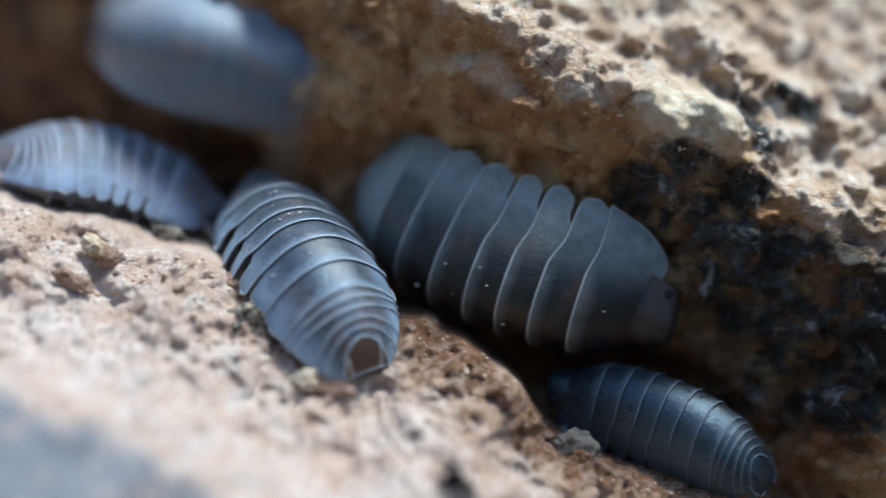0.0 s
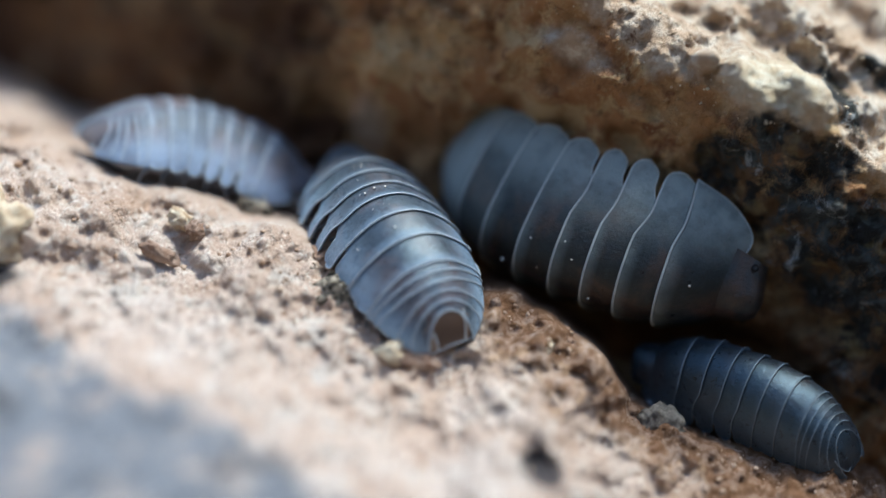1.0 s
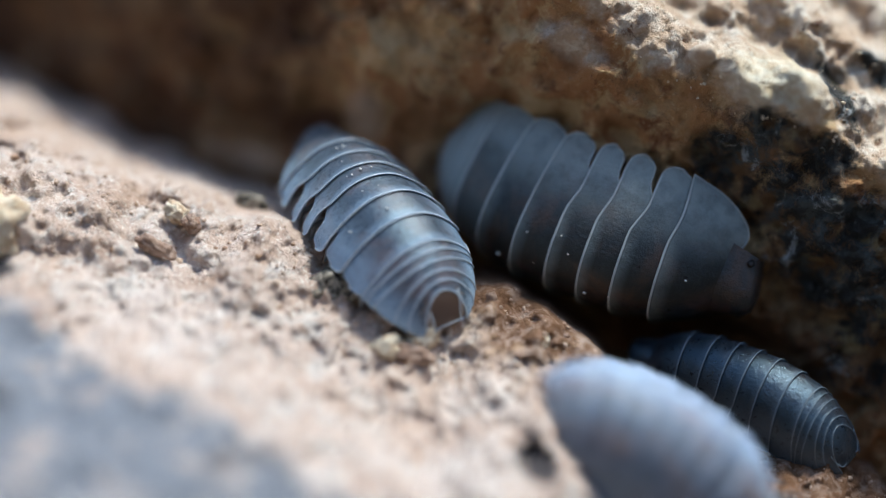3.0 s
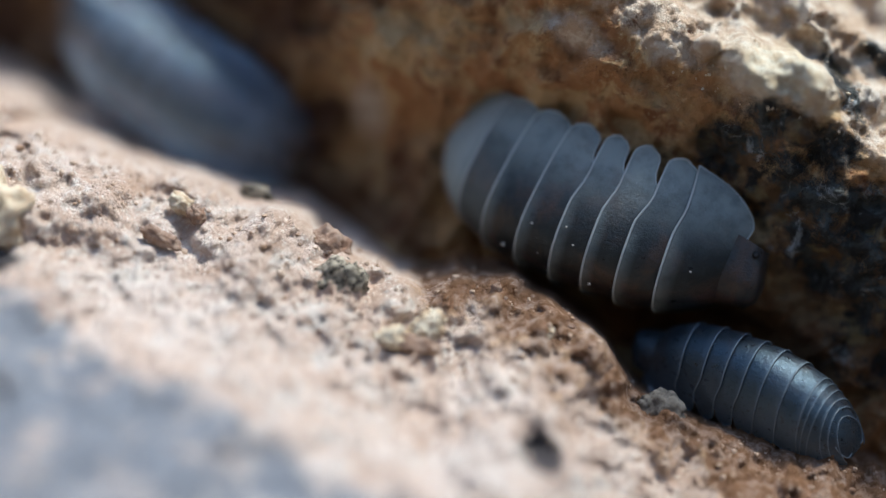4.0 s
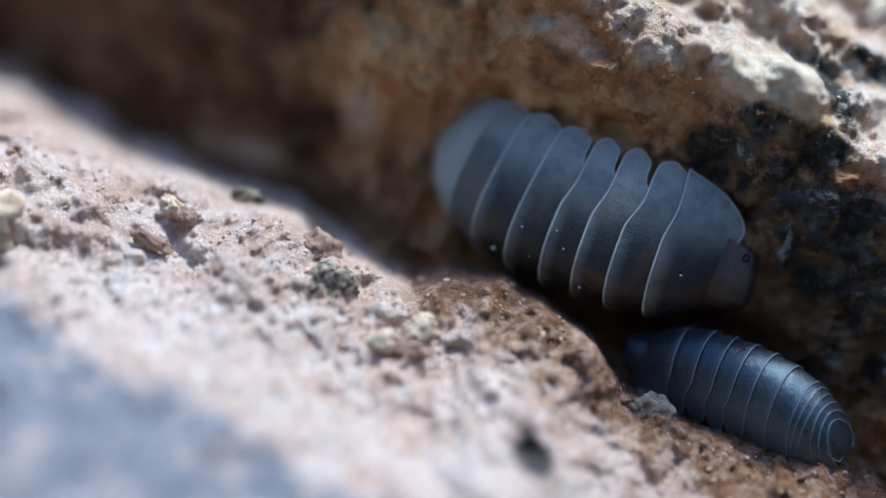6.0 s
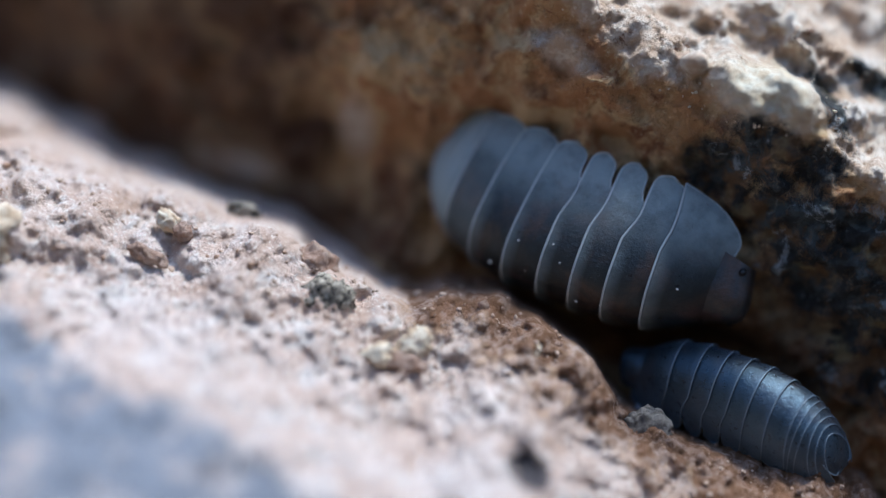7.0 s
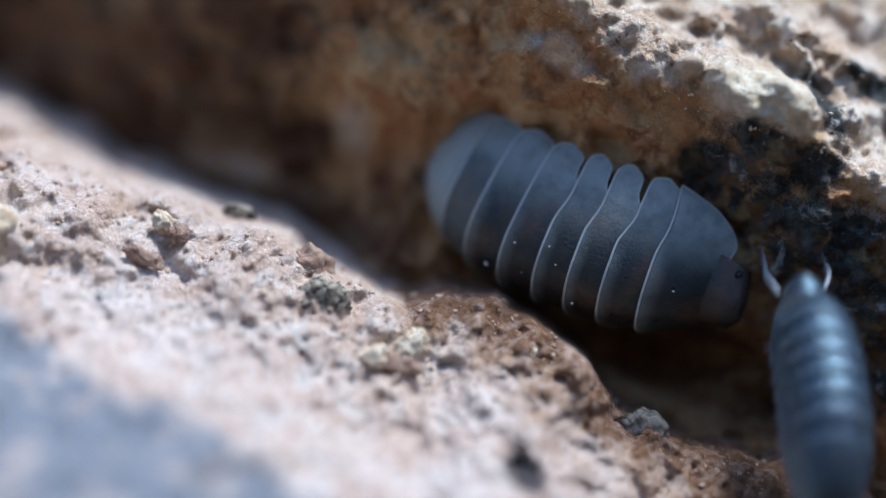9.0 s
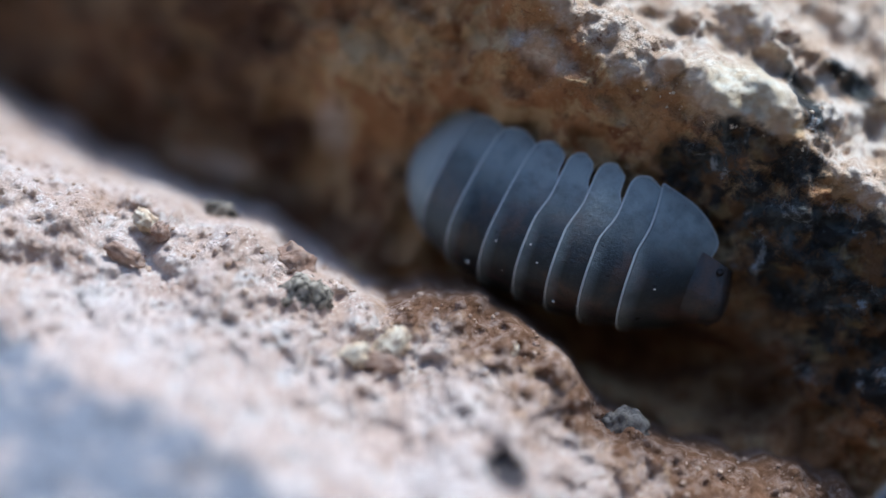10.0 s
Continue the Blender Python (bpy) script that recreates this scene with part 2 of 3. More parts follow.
def slab_masks(u, v, w):
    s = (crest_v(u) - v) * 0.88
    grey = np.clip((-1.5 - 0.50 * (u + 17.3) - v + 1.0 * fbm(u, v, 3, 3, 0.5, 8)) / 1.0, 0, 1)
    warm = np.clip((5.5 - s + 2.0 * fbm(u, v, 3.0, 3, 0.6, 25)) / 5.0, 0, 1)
    # Damp brown along the crest, with the crack's shade painted in.
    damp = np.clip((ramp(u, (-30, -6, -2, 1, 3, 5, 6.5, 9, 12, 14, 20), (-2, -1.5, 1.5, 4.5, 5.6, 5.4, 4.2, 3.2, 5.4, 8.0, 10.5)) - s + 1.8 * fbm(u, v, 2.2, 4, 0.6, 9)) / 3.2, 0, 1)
    # Shade painted into the pit, and a dark strip below the cream stone.
    dark = spots(u, v, [(4.0, -8.2, 0.95, 0.6, -35), (-19.8, -0.2, 1.6, 0.4, 0)])
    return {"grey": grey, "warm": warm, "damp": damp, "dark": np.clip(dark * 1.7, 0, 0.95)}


HOLES = [(14.2, 10.2, 1.1, 0.5, -35), (16.2, 9.3, 0.9, 0.7, -50), (12.0, 10.9, 0.8, 0.4, 10), (10.8, 11.6, 0.7, 0.35, 0), (9.6, 12.5, 0.8, 0.4, -20),
         (17.6, 8.2, 0.7, 0.5, -60), (5.0, 8.9, 1.3, 0.9, 20), (8.2, 5.8, 1.0, 0.8, 0), (2.6, 6.8, 1.2, 0.8, 60)]
LUMPS = [(14.5, 7.9, 2.4, 1.4, -24), (14.2, 8.2, 1.5, 0.9, -24), (11.5, 9.2, 0.55, 0.5, 0), (2.4, -1.5, 1.3, 0.9, -20)]


def wall_face(u, v):
    bumps = 0.9 * fbm(u, v, 5.5, 3, 0.5, 11) + 0.95 * (0.5 - np.abs(fbm(u, v, 2.6, 4, 0.5, 12))) + 0.22 * np.abs(fbm(u, v, 1.1, 3, 0.55, 23)) + 0.15 * fbm(u, v, 0.6, 3, 0.6, 13)
    rag = np.clip((u - 9) / 6, 0, 1) * 0.55 * fbm(u, v, 1.4, 3, 0.6, 14)
    bumps = bumps + np.clip(v - brow_v(u) + 0.6, 0, 1) * (0.12 * fbm(u, v, 0.32, 2, 0.7, 17) - 0.5 * np.maximum(0, fbm(u, v, 2.6, 2, 0.5, 19) - 0.5))
    bumps = bumps * (1 - 0.55 * spots(u, v, [(14.4, 8.35, 2.6, 1.6, -22)]))
    return (wall_out(u + 0.6 * fbm(u, v, 2.2, 3, 0.6, 15), v + 0.6 * fbm(u, v, 2.4, 3, 0.6, 16)) + bumps + rag
            - 2.1 * spots(u, v, [(6.9, 1.9, 8.6, 4.6, -20)]) - 2.8 * spots(u, v, [(9.6, -3.6, 4.5, 1.3, -24), (13.6, -4.6, 4.2, 1.9, -24)]) - 0.9 * spots(u, v, HOLES) + 2.5 * spots(u, v, LUMPS))


def wall_masks(u, v, w):
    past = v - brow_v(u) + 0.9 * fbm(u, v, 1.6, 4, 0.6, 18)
    # Umber tone at left; spots also paint shade of a hollow and the crack.
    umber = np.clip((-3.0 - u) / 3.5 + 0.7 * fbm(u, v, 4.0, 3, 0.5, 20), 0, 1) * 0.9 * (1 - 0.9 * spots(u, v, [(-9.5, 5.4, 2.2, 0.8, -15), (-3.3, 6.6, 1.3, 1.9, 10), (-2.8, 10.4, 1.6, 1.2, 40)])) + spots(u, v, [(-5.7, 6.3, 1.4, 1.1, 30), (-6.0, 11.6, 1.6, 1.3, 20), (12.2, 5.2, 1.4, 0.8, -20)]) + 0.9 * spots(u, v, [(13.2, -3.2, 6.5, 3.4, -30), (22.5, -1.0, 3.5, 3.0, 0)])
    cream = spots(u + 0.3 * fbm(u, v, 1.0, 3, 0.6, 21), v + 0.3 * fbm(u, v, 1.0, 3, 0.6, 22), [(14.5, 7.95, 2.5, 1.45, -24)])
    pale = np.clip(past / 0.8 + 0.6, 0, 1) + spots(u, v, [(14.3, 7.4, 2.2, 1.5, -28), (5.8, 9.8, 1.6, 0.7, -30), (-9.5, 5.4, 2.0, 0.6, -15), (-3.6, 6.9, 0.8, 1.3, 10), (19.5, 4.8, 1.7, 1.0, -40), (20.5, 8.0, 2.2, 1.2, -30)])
    crust = spots(u, v, [(14.6, 3.2, 3.0, 1.8, -50), (17.5, 0.5, 3.6, 3.0, -50), (12.6, 4.6, 1.8, 1.3, -40), (17.6, 7.4, 0.6, 2.0, 25), (14.9, 5.7, 2.0, 0.9, -28), (21.0, 0.5, 3.0, 2.2, -30), (17.0, 4.6, 1.4, 1.2, -40), (21.5, -3.0, 4.5, 4.0, 0), (20.0, 8.6, 1.8, 0.6, -35)])
    crust = np.clip(crust * 1.15, 0, 1)
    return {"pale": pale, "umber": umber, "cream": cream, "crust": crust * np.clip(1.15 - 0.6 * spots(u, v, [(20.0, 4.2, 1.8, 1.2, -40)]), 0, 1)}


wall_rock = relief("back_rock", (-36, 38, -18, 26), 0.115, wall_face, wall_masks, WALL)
tagged(wall_rock, "brown weathered rock face with pale sunlit brow and black lichen", "rock", kind="structure")
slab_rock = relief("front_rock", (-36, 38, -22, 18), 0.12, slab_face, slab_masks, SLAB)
tagged(slab_rock, "pinkish sandy rock slab sloping away from a dark crack", "rock", kind="structure")

def shade_bank(x, y):
    """Height of the soil: level under the rocks, an added unseen bank that blocks light on the open side, level again
    far off.
    """
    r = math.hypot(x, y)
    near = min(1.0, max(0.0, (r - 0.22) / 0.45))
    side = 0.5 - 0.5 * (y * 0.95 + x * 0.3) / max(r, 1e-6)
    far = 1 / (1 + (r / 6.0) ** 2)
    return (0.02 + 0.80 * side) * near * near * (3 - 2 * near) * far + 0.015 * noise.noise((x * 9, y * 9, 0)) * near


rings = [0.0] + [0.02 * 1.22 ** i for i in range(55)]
verts = [(r * math.cos(a), r * math.sin(a), shade_bank(r * math.cos(a), r * math.sin(a))) for r in rings for a in (2 * math.pi * k / 48 for k in range(48))]
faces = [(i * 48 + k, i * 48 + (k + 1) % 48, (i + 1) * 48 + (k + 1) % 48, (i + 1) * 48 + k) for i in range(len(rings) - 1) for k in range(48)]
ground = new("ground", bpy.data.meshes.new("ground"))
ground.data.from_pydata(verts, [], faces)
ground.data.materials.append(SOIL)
tagged(ground, "bare brown soil under the rocks with an added light-blocking bank", "ground", kind="structure")


# ---- woodlice ----
def part(name, bm, material, parent, label="", smooth=True):
    """Links bm as one mesh object under parent."""
    me = bpy.data.meshes.new(name)
    bmesh.ops.recalc_face_normals(bm, faces=bm.faces)
    bm.to_mesh(me)
    bm.free()
    for p in me.polygons:
        p.use_smooth = smooth
    me.materials.append(material)
    ob = new(name, me)
    ob.parent = parent
    return tagged(ob, label) if label else ob


def sheet(rows):
    """A bmesh of quads over a list of rows of points."""
    bm = bmesh.new()
    vs = [[bm.verts.new(p) for p in row] for row in rows]
    for r, q in zip(vs, vs[1:]):
        for i in range(len(r) - 1):
            bm.faces.new((r[i], r[i + 1], q[i + 1], q[i]))
    return bm


def tube(path, radii, sides=6):
    """A closed tube along points."""
    bm = bmesh.new()
    rings = []
    path = [Vector(p) for p in path]
    for i, p in enumerate(path):
        way = (path[min(i + 1, len(path) - 1)] - path[max(i - 1, 0)]).normalized()
        side = way.orthogonal().normalized() if i == 0 else (side - way * side.dot(way)).normalized()
        up = way.cross(side)
        r = radii[i] if isinstance(radii, (list, tuple)) else radii
        rings.append([bm.verts.new(p + r * (math.cos(a) * side + math.sin(a) * up)) for a in (2 * math.pi * k / sides for k in range(sides))])
    for r, q in zip(rings, rings[1:]):
        for i in range(sides):
            bm.faces.new((r[i], r[(i + 1) % sides], q[(i + 1) % sides], q[i]))
    bm.faces.new(rings[0][::-1])
    bm.faces.new(rings[-1])
    return bm


def ball(size, place, segments=12):
    bm = bmesh.new()
    bmesh.ops.create_uvsphere(bm, u_segments=segments, v_segments=max(6, segments // 2 + 2), radius=1.0)
    for p in bm.verts:
        p.co = Vector((p.co.x * size[0] + place[0], p.co.y * size[1] + place[1], p.co.z * size[2] + place[2]))
    return bm


# rear edge of each back plate along the middle of the body, and how far back its side tips end
PLATES = ((0.250, 0.262), (0.153, 0.176), (0.067, 0.084), (-0.014, 0.000), (-0.093, -0.086), (-0.180, -0.186), (-0.264, -0.288),
          (-0.292, -0.306), (-0.319, -0.332), (-0.344, -0.405), (-0.368, -0.448), (-0.391, -0.477))
STEPS = (0.0, 0.2, 0.45, 0.7, 0.86, 0.95, 1.0)
ROUND = 20  # plate columns from the ridge to each side


def smooth01(x):
    x = min(1.0, max(0.0, x))
    return x * x * (3 - 2 * x)


def curl(p, nose, tail, sway):
    """Bends a point of a straight body of length 1: nose and tail curl down, sway turns the body sideways (radians per length)."""
    x, y, z = p
    k = nose if x > 0 else tail
    if abs(k) > 1e-6:
        ang = k * abs(x)
        sx = math.copysign(1.0, x)
        x, z = sx * (math.sin(ang) / k + z * math.sin(ang)), z * math.cos(ang) - (1 - math.cos(ang)) / k
    if abs(sway) > 1e-6:
        ang = sway * x
        x, y = math.sin(ang) / sway - y * math.sin(ang), (1 - math.cos(ang)) / sway + y * math.cos(ang)
    return x, y, z


def body_skin(shape, x, a, r, home, out=1.0):
    """A point of the back for a body of length 1: x along it, a from -1 to 1 across, r the shell's layer."""
    broad, high, arch, flat, nose, tail, sway = shape
    top = radians(arch)
    here = 0.35 * home + 0.65 * x
    wide = max(0.0, 1 - abs(2.02 * here) ** 3.1) ** 0.5
    m = abs(a)
    skirt = max(0.0, (m - 0.40) / 0.60) ** 1.6
    low = max(0.0, (math.cos(a * top) - math.cos(top)) / (1 - math.cos(top))) ** 0.85
    rise = max(0.0, 1 - abs(2.02 * home - 0.02) ** (3.8 if home > 0.01 else 2.3)) ** 0.7
    y = broad * wide * r * math.sin(a * top) / math.sin(top) * (1 + flat * skirt * out)
    z = high * (0.06 + 0.92 * rise * r * (0.12 + 0.88 * low))
    return curl((x, y, z), nose, tail, sway)


def plate_edges(k, a, gap):
    """Front and rear of plate k at a."""
    m = abs(a)
    rear, tip = PLATES[k]
    tail = k >= 7
    if tail:
        def sweep(j):
            return (0, 0, 0, 0, 0, 0, m * m, m * m, m ** 1.9, m ** 1.8, m ** 1.7, smooth01(m / 0.95))[j]

        r = rear + (tip - rear) * sweep(k)
        f = PLATES[k - 1][0] + 0.010 + (PLATES[k - 1][1] - PLATES[k - 1][0] + 0.004) * sweep(k - 1)
        return f, r
    step = smooth01((m - 0.55) / 0.22) if k < 4 else m ** 2.2
    r = rear + (tip - rear) * step + (0.004 if k < 4 else -0.004) * m * m
    if k == 0:
        f = 0.392 + 0.075 * m * m + 0.012 * smooth01((m - 0.7) / 0.2)
        r -= 0.010 * max(0.0, (m - 0.78) / 0.22) ** 2
        q = max(0.0, (m - 0.64) / 0.36)
        f -= (f - r) * (1 - math.sqrt(max(0.0, 1 - q ** 2.2))) * 0.74
        return f, r
    f = PLATES[k - 1][0] + 0.014 + (PLATES[k - 1][1] - PLATES[k - 1][0]) * step
    notch = (0, 0.12, 0.34, 0.32, 0.24, 0.16, 0.10)[k] * gap
    f -= (f - r) * min(0.72, notch) * smooth01((m - 0.74 + 0.20 * (gap - 0.9)) / 0.18)
    blunt = 0.92
    q = max(0.0, (m - blunt) / (1 - blunt))
    mid, half = (f + r) / 2, (f - r) / 2 * (math.sqrt(max(0.0, 1 - q ** 3.5)) + 0.02)
    return mid + half, mid - half


def plate_rows(shape, k, gap):
    """Rows of points over plate k, from side to side, and the line of its rear edge."""
    tail = k >= 7
    rows, edge = [], []
    for i in range(-ROUND, ROUND + 1):
        a = math.sin(i / ROUND * math.pi / 2)
        f, r = plate_edges(k, a, gap)
        keep = 0.15 if tail else 0.3
        mf, mr = plate_edges(k, 0.0, gap)
        homes = [(mf + (mr - mf) * b) * keep + (f + (r - f) * b) * (1 - keep) for b in STEPS]
        under = 0.018 if tail else 0.032
        row = [body_skin(shape, f + (r - f) * b, a, 1 - under * (1 - b) + 0.006 * smooth01((b - 0.8) / 0.15), h) for b, h in zip(STEPS, homes)]
        row.append(body_skin(shape, r + 0.003, a, 0.965, homes[-1]))
        rows.append(row)
        edge.append(body_skin(shape, r, a, 1.004, homes[-1]))
    return rows, edge


def feeler_pose(thing_shape, side, reach, spread=0.0, lift=0.0):
    """A feeler's pose: reach 0 lies folded back under the plates, 1 stretches ahead."""
    high, nose = thing_shape[1], thing_shape[4]
    base = curl((0.40 + 0.055 * reach, side * (0.09 - 0.03 * reach), (0.12 + 0.25 * reach) * high), nose, thing_shape[5], thing_shape[6])
    return Vector(base), Euler((0, radians(8 * (1 - reach) - lift) + nose * 0.45, side * radians(158 * (1 - reach) + spread)))


def fold(shape, length, side, reach, spread=0.0, lift=0.0):
    base, turn = feeler_pose(shape, side, reach, spread, lift)
    return Matrix.LocRotScale(base * length * MM, turn, None)


def isopod(label, length, shape, shell, limb, rim, antenna=1.0, stride=1.04, dust=(), gap=1.0, line=1.0, tail_end=None, tail_pale=0.0, whip=1.0):
    """A woodlouse, head along +x, standing on z = 0. shape: breadth, height, arch, skirt, curl of nose and tail, sway."""
    L = length * MM
    broad, high, arch, flat, nose, tail_curl, sway = shape
    body = tagged(new("woodlouse"), label, "woodlouse", "woodlice in the crack")

    def sized(points):
        return [tuple(c * L for c in p) for p in points]

    def bent(points):
        return sized([curl(p, nose, tail_curl, sway) for p in points])

    def bent_mesh(bm):
        for p in bm.verts:
            p.co = Vector(curl(tuple(p.co), nose, tail_curl, sway)) * L
        return bm

    for k in range(len(PLATES)):
        tail = k >= 7
        rows, edge = plate_rows(shape, k, gap)
        rows, edge = [sized(row) for row in rows], sized(edge)
        if not tail:
            tip = [row[0] for row in rows]
            ends = 9 if k else 13
            gauge = [0.0020 * line * L] * ends + [(0.0032 - 0.0008 * smooth01((abs(i) / ROUND - 0.6) / 0.3)) * line * L for i in range(-ROUND, ROUND + 1)] + [0.0020 * line * L] * ends
            edge = tip[ends:0:-1] + edge + tip[-2:-2 - ends:-1]
        else:
            gauge = 0.0022 * line * L
        plate = part("tail_plate" if tail else "back_plate", sheet(rows), shell, body)
        at = plate.data.attributes.new("thin", "FLOAT", "POINT")
        at.data.foreach_set("value", [max(0.85 * smooth01((abs(math.sin(i / ROUND * math.pi / 2)) - 0.44) / 0.50), 0.42 * smooth01((b - 0.70) / 0.30), tail_pale * max(0.0, (k - 5) / 2) if tail else tail_pale * 0.25 * max(0, k - 5))
                                      for i in range(-ROUND, ROUND + 1) for b in STEPS + (1.0,)])
        part("margin", tube(edge, gauge, 5), rim, plate, "pale thin margin")
    # tail shield and its two side blades
    bulk = broad * (1 + flat) / 0.23

    def deck(x, y):
        """The height of the back at (x, y) near the tail."""
        wide = broad * max(0.02, 1 - abs(2.02 * x) ** 3.1) ** 0.5
        top = radians(arch)
        ang = math.asin(min(1.0, abs(y) / wide * math.sin(min(top, math.pi / 2))))
        low = max(0.0, (math.cos(ang) - math.cos(top)) / (1 - math.cos(top))) ** 0.85
        return high * (0.06 + 0.92 * max(0.0, 1 - abs(2.02 * x - 0.02) ** 2.3) ** 0.7 * (0.12 + 0.88 * low))

    rows = []
    for i in range(-5, 6):
        a = i / 5
        rows.append(bent([(x, a * wd * bulk, deck(max(-0.472, x), 0.9 * a * wd * bulk) + lift * high) for x, wd, lift in
                          ((-0.375, 0.066, -0.02), (-0.40, 0.064, 0.0), (-0.43, 0.058, 0.012), (-0.456, 0.053, 0.018), (-0.474, 0.050, 0.012), (-0.478, 0.049, -0.06))]))
    end = [row[1] for row in rows[:1]] + rows[0][2:5] + [row[4] for row in rows[1:-1]] + rows[-1][4:1:-1]
    shield = part("tail_shield", sheet(rows), tail_end or shell, body, "small tail shield")
    if tail_end:
        part("margin", tube(end, 0.0026 * line * L, 5), rim, shield)
    for side in (-1, 1):
        rows, rim_line = [], []
        for i in range(9):
            b = i / 8
            inner, outer = (-0.405 - 0.069 * b, 0.052 - 0.012 * b), (-0.425 - 0.050 * b, 0.112 - 0.046 * b * b)
            row = []
            for j in range(6):
                q = j / 5
                x, y = inner[0] + (outer[0] - inner[0]) * q, inner[1] + (outer[1] - inner[1]) * q
                row.append((x, side * y * bulk, deck(max(-0.472, x), 0.92 * y * bulk) + 0.004 * high))
            rows.append(bent(row))
            rim_line.append(rows[-1][-1])
        blade = part("tail_blade", sheet(rows), BLADE if tail_end else shell, body, "pale tail blade")
        part("margin", tube(rim_line + [rows[-1][j] for j in (4, 3, 2, 1, 0)], 0.0030 * line * L, 5), rim, blade)
    # head, eyes, feelers
    rows = []
    for i in range(-12, 13):
        a = 0.72 * i / 12
        drop = 0.010 * (a / 0.72) ** 2
        rows.append(sized([body_skin(shape, x - drop, a, r, 0.385) for x, r in ((0.37, 0.95), (0.42, 0.95), (0.455, 0.945), (0.478, 0.93), (0.492, 0.88), (0.500, 0.70), (0.496, 0.40), (0.475, 0.05))]))
    head = part("head", sheet(rows), shell, body)
    for side in (-1, 1):
        ex, ey, ez = body_skin(shape, 0.460, side * 0.64, 0.95, 0.385)
        part("eye", ball((0.011 * L, 0.009 * L, 0.013 * L), (ex * L, ey * L, ez * L), 8), EYE, head)
        path = [(0, 0, 0), (0.035, 0.030, 0.05), (0.075, 0.055, 0.06), (0.115, 0.060, 0.0), (0.16, 0.050, -0.06), (0.20, 0.048, -0.08), (0.245, 0.055, -0.06)]
        path = [(x * whip * L, side * y * L, z * high * L) for x, y, z in path]
        feeler = part("feeler", tube(path, [r * L / whip for r in (0.013, 0.014, 0.012, 0.013, 0.010, 0.007, 0.003)]), limb, body)
        feeler.matrix_basis = fold(shape, length, side, antenna)
        feeler["side"] = side
    part("underside", bent_mesh(ball((0.38, 0.80 * broad, 0.36 * high), (0.02, 0, 0.36 * high), 20)), BELLY, body)
    for i in range(7):
        x = 0.30 - 0.088 * i
        k = nose if x > 0 else tail_curl
        for side in (-1, 1):
            lean = 0.05 * (1.5 - i * 0.5)
            wide = broad * (1 + flat) * (0.85 + 0.15 * max(0.0, 1 - abs(2 * x) ** 3) ** 0.5)
            path = [(0, 0.45 * wide, 0.30 * high), (0.3 * lean, 0.80 * wide, 0.22 * high), (0.7 * lean, (stride - 0.06) * wide, 0.06 * high), (lean, stride * wide, -0.06 * high)]
            leg = part("leg", tube([(p * L, side * q * L, z * L) for p, q, z in path], [0.012 * L, 0.011 * L, 0.008 * L, 0.003 * L]), limb, body)
            leg.matrix_basis = Matrix.LocRotScale(Vector(curl((x, 0, 0), nose, tail_curl, sway)) * L, Euler((0, k * x if x > 0 else -k * abs(x), sway * x)), None)
            leg["beat"] = (i % 2) * 2 - 1 if side > 0 else 1 - (i % 2) * 2
    for x, a in dust:
        px, py, pz = body_skin(shape, x, a, 1.012, x)
        r = 0.0028 * L * (1.0 + 0.6 * math.sin(40 * x + 9 * a))
        part("dust_grain", ball((r * 1.4, r, r * 0.8), (px * L, py * L, pz * L), 6), DUST, body, "tiny white dust grain")
    return body


# SLATE's pale thin edges are raised further to paint skylight on its upper side.
SLATE = shell_material("slate_shell", (0.010, 0.012, 0.013), (0.070, 0.036, 0.021), 1.0, (0.034, 0.040, 0.045), (0.300, 0.365, 0.375), 0.27, 0.0, (0.80, 0.94, 1.0), 0.0, 0.60)
DUSK = shell_material("dusky_shell", (0.036, 0.045, 0.062), (0.130, 0.082, 0.072), 0.9, (0.120, 0.160, 0.220), (0.30, 0.44, 0.62), 0.22, 0.35, (0.55, 0.80, 1.0), 0.05, 1.0)
# INK's colour is darkened in place of the shade in the crack.
INK = shell_material("shaded_ink_shell", (0.014, 0.020, 0.029), (0.058, 0.039, 0.030), 0.8, (0.042, 0.062, 0.092), (0.110, 0.145, 0.190), 0.24, 0.12, (0.45, 0.74, 1.0), 0.0, 0.9, 1.6)
ASH = shell_material("ash_shell", (0.085, 0.095, 0.125), (0.19, 0.125, 0.105), 1.0, (0.15, 0.19, 0.26), (0.38, 0.50, 0.70), 0.34, 0.35, wet=0.05)
HAZE = shell_material("hazy_shell", (0.090, 0.115, 0.160), (0.19, 0.125, 0.105), 1.0, (0.17, 0.215, 0.29), (0.26, 0.34, 0.45), 0.30, 0.6, wet=0.1, shine=0.9)

# breadth, height, arch in degrees, skirt, curl of nose and tail, sway
BIG_SHAPE = (0.179, 0.362, 89.6, 0.447, 0.316, 1.105, -0.069)
STRIPED_SHAPE = (0.166, 0.219, 96.2, 0.414, 0.072, 1.407, -0.393)
INKY_SHAPE = (0.174, 0.371, 98.5, 0.0, 0.185, 0.16, 0.252)
ASHEN_SHAPE = (0.221, 0.280, 90.0, 0.365, 0.384, 0.349, -0.82)
RUNNER_SHAPE = (0.185, 0.26, 90, 0.32, 0.2, 0.7, 0.0)
big = isopod("large slate-grey woodlouse resting against the brown rock", 16.41, BIG_SHAPE, SLATE, LIMB, RIM, 0.0, 0.45,
             ((-0.12, -0.05), (-0.04, 0.05), (0.03, 0.25), (0.09, -0.10), (0.15, -0.05), (0.20, -0.35), (0.0, 0.38), (-0.07, 0.30), (0.32, 0.30)), 0.95, 1.1, None, 0.9)
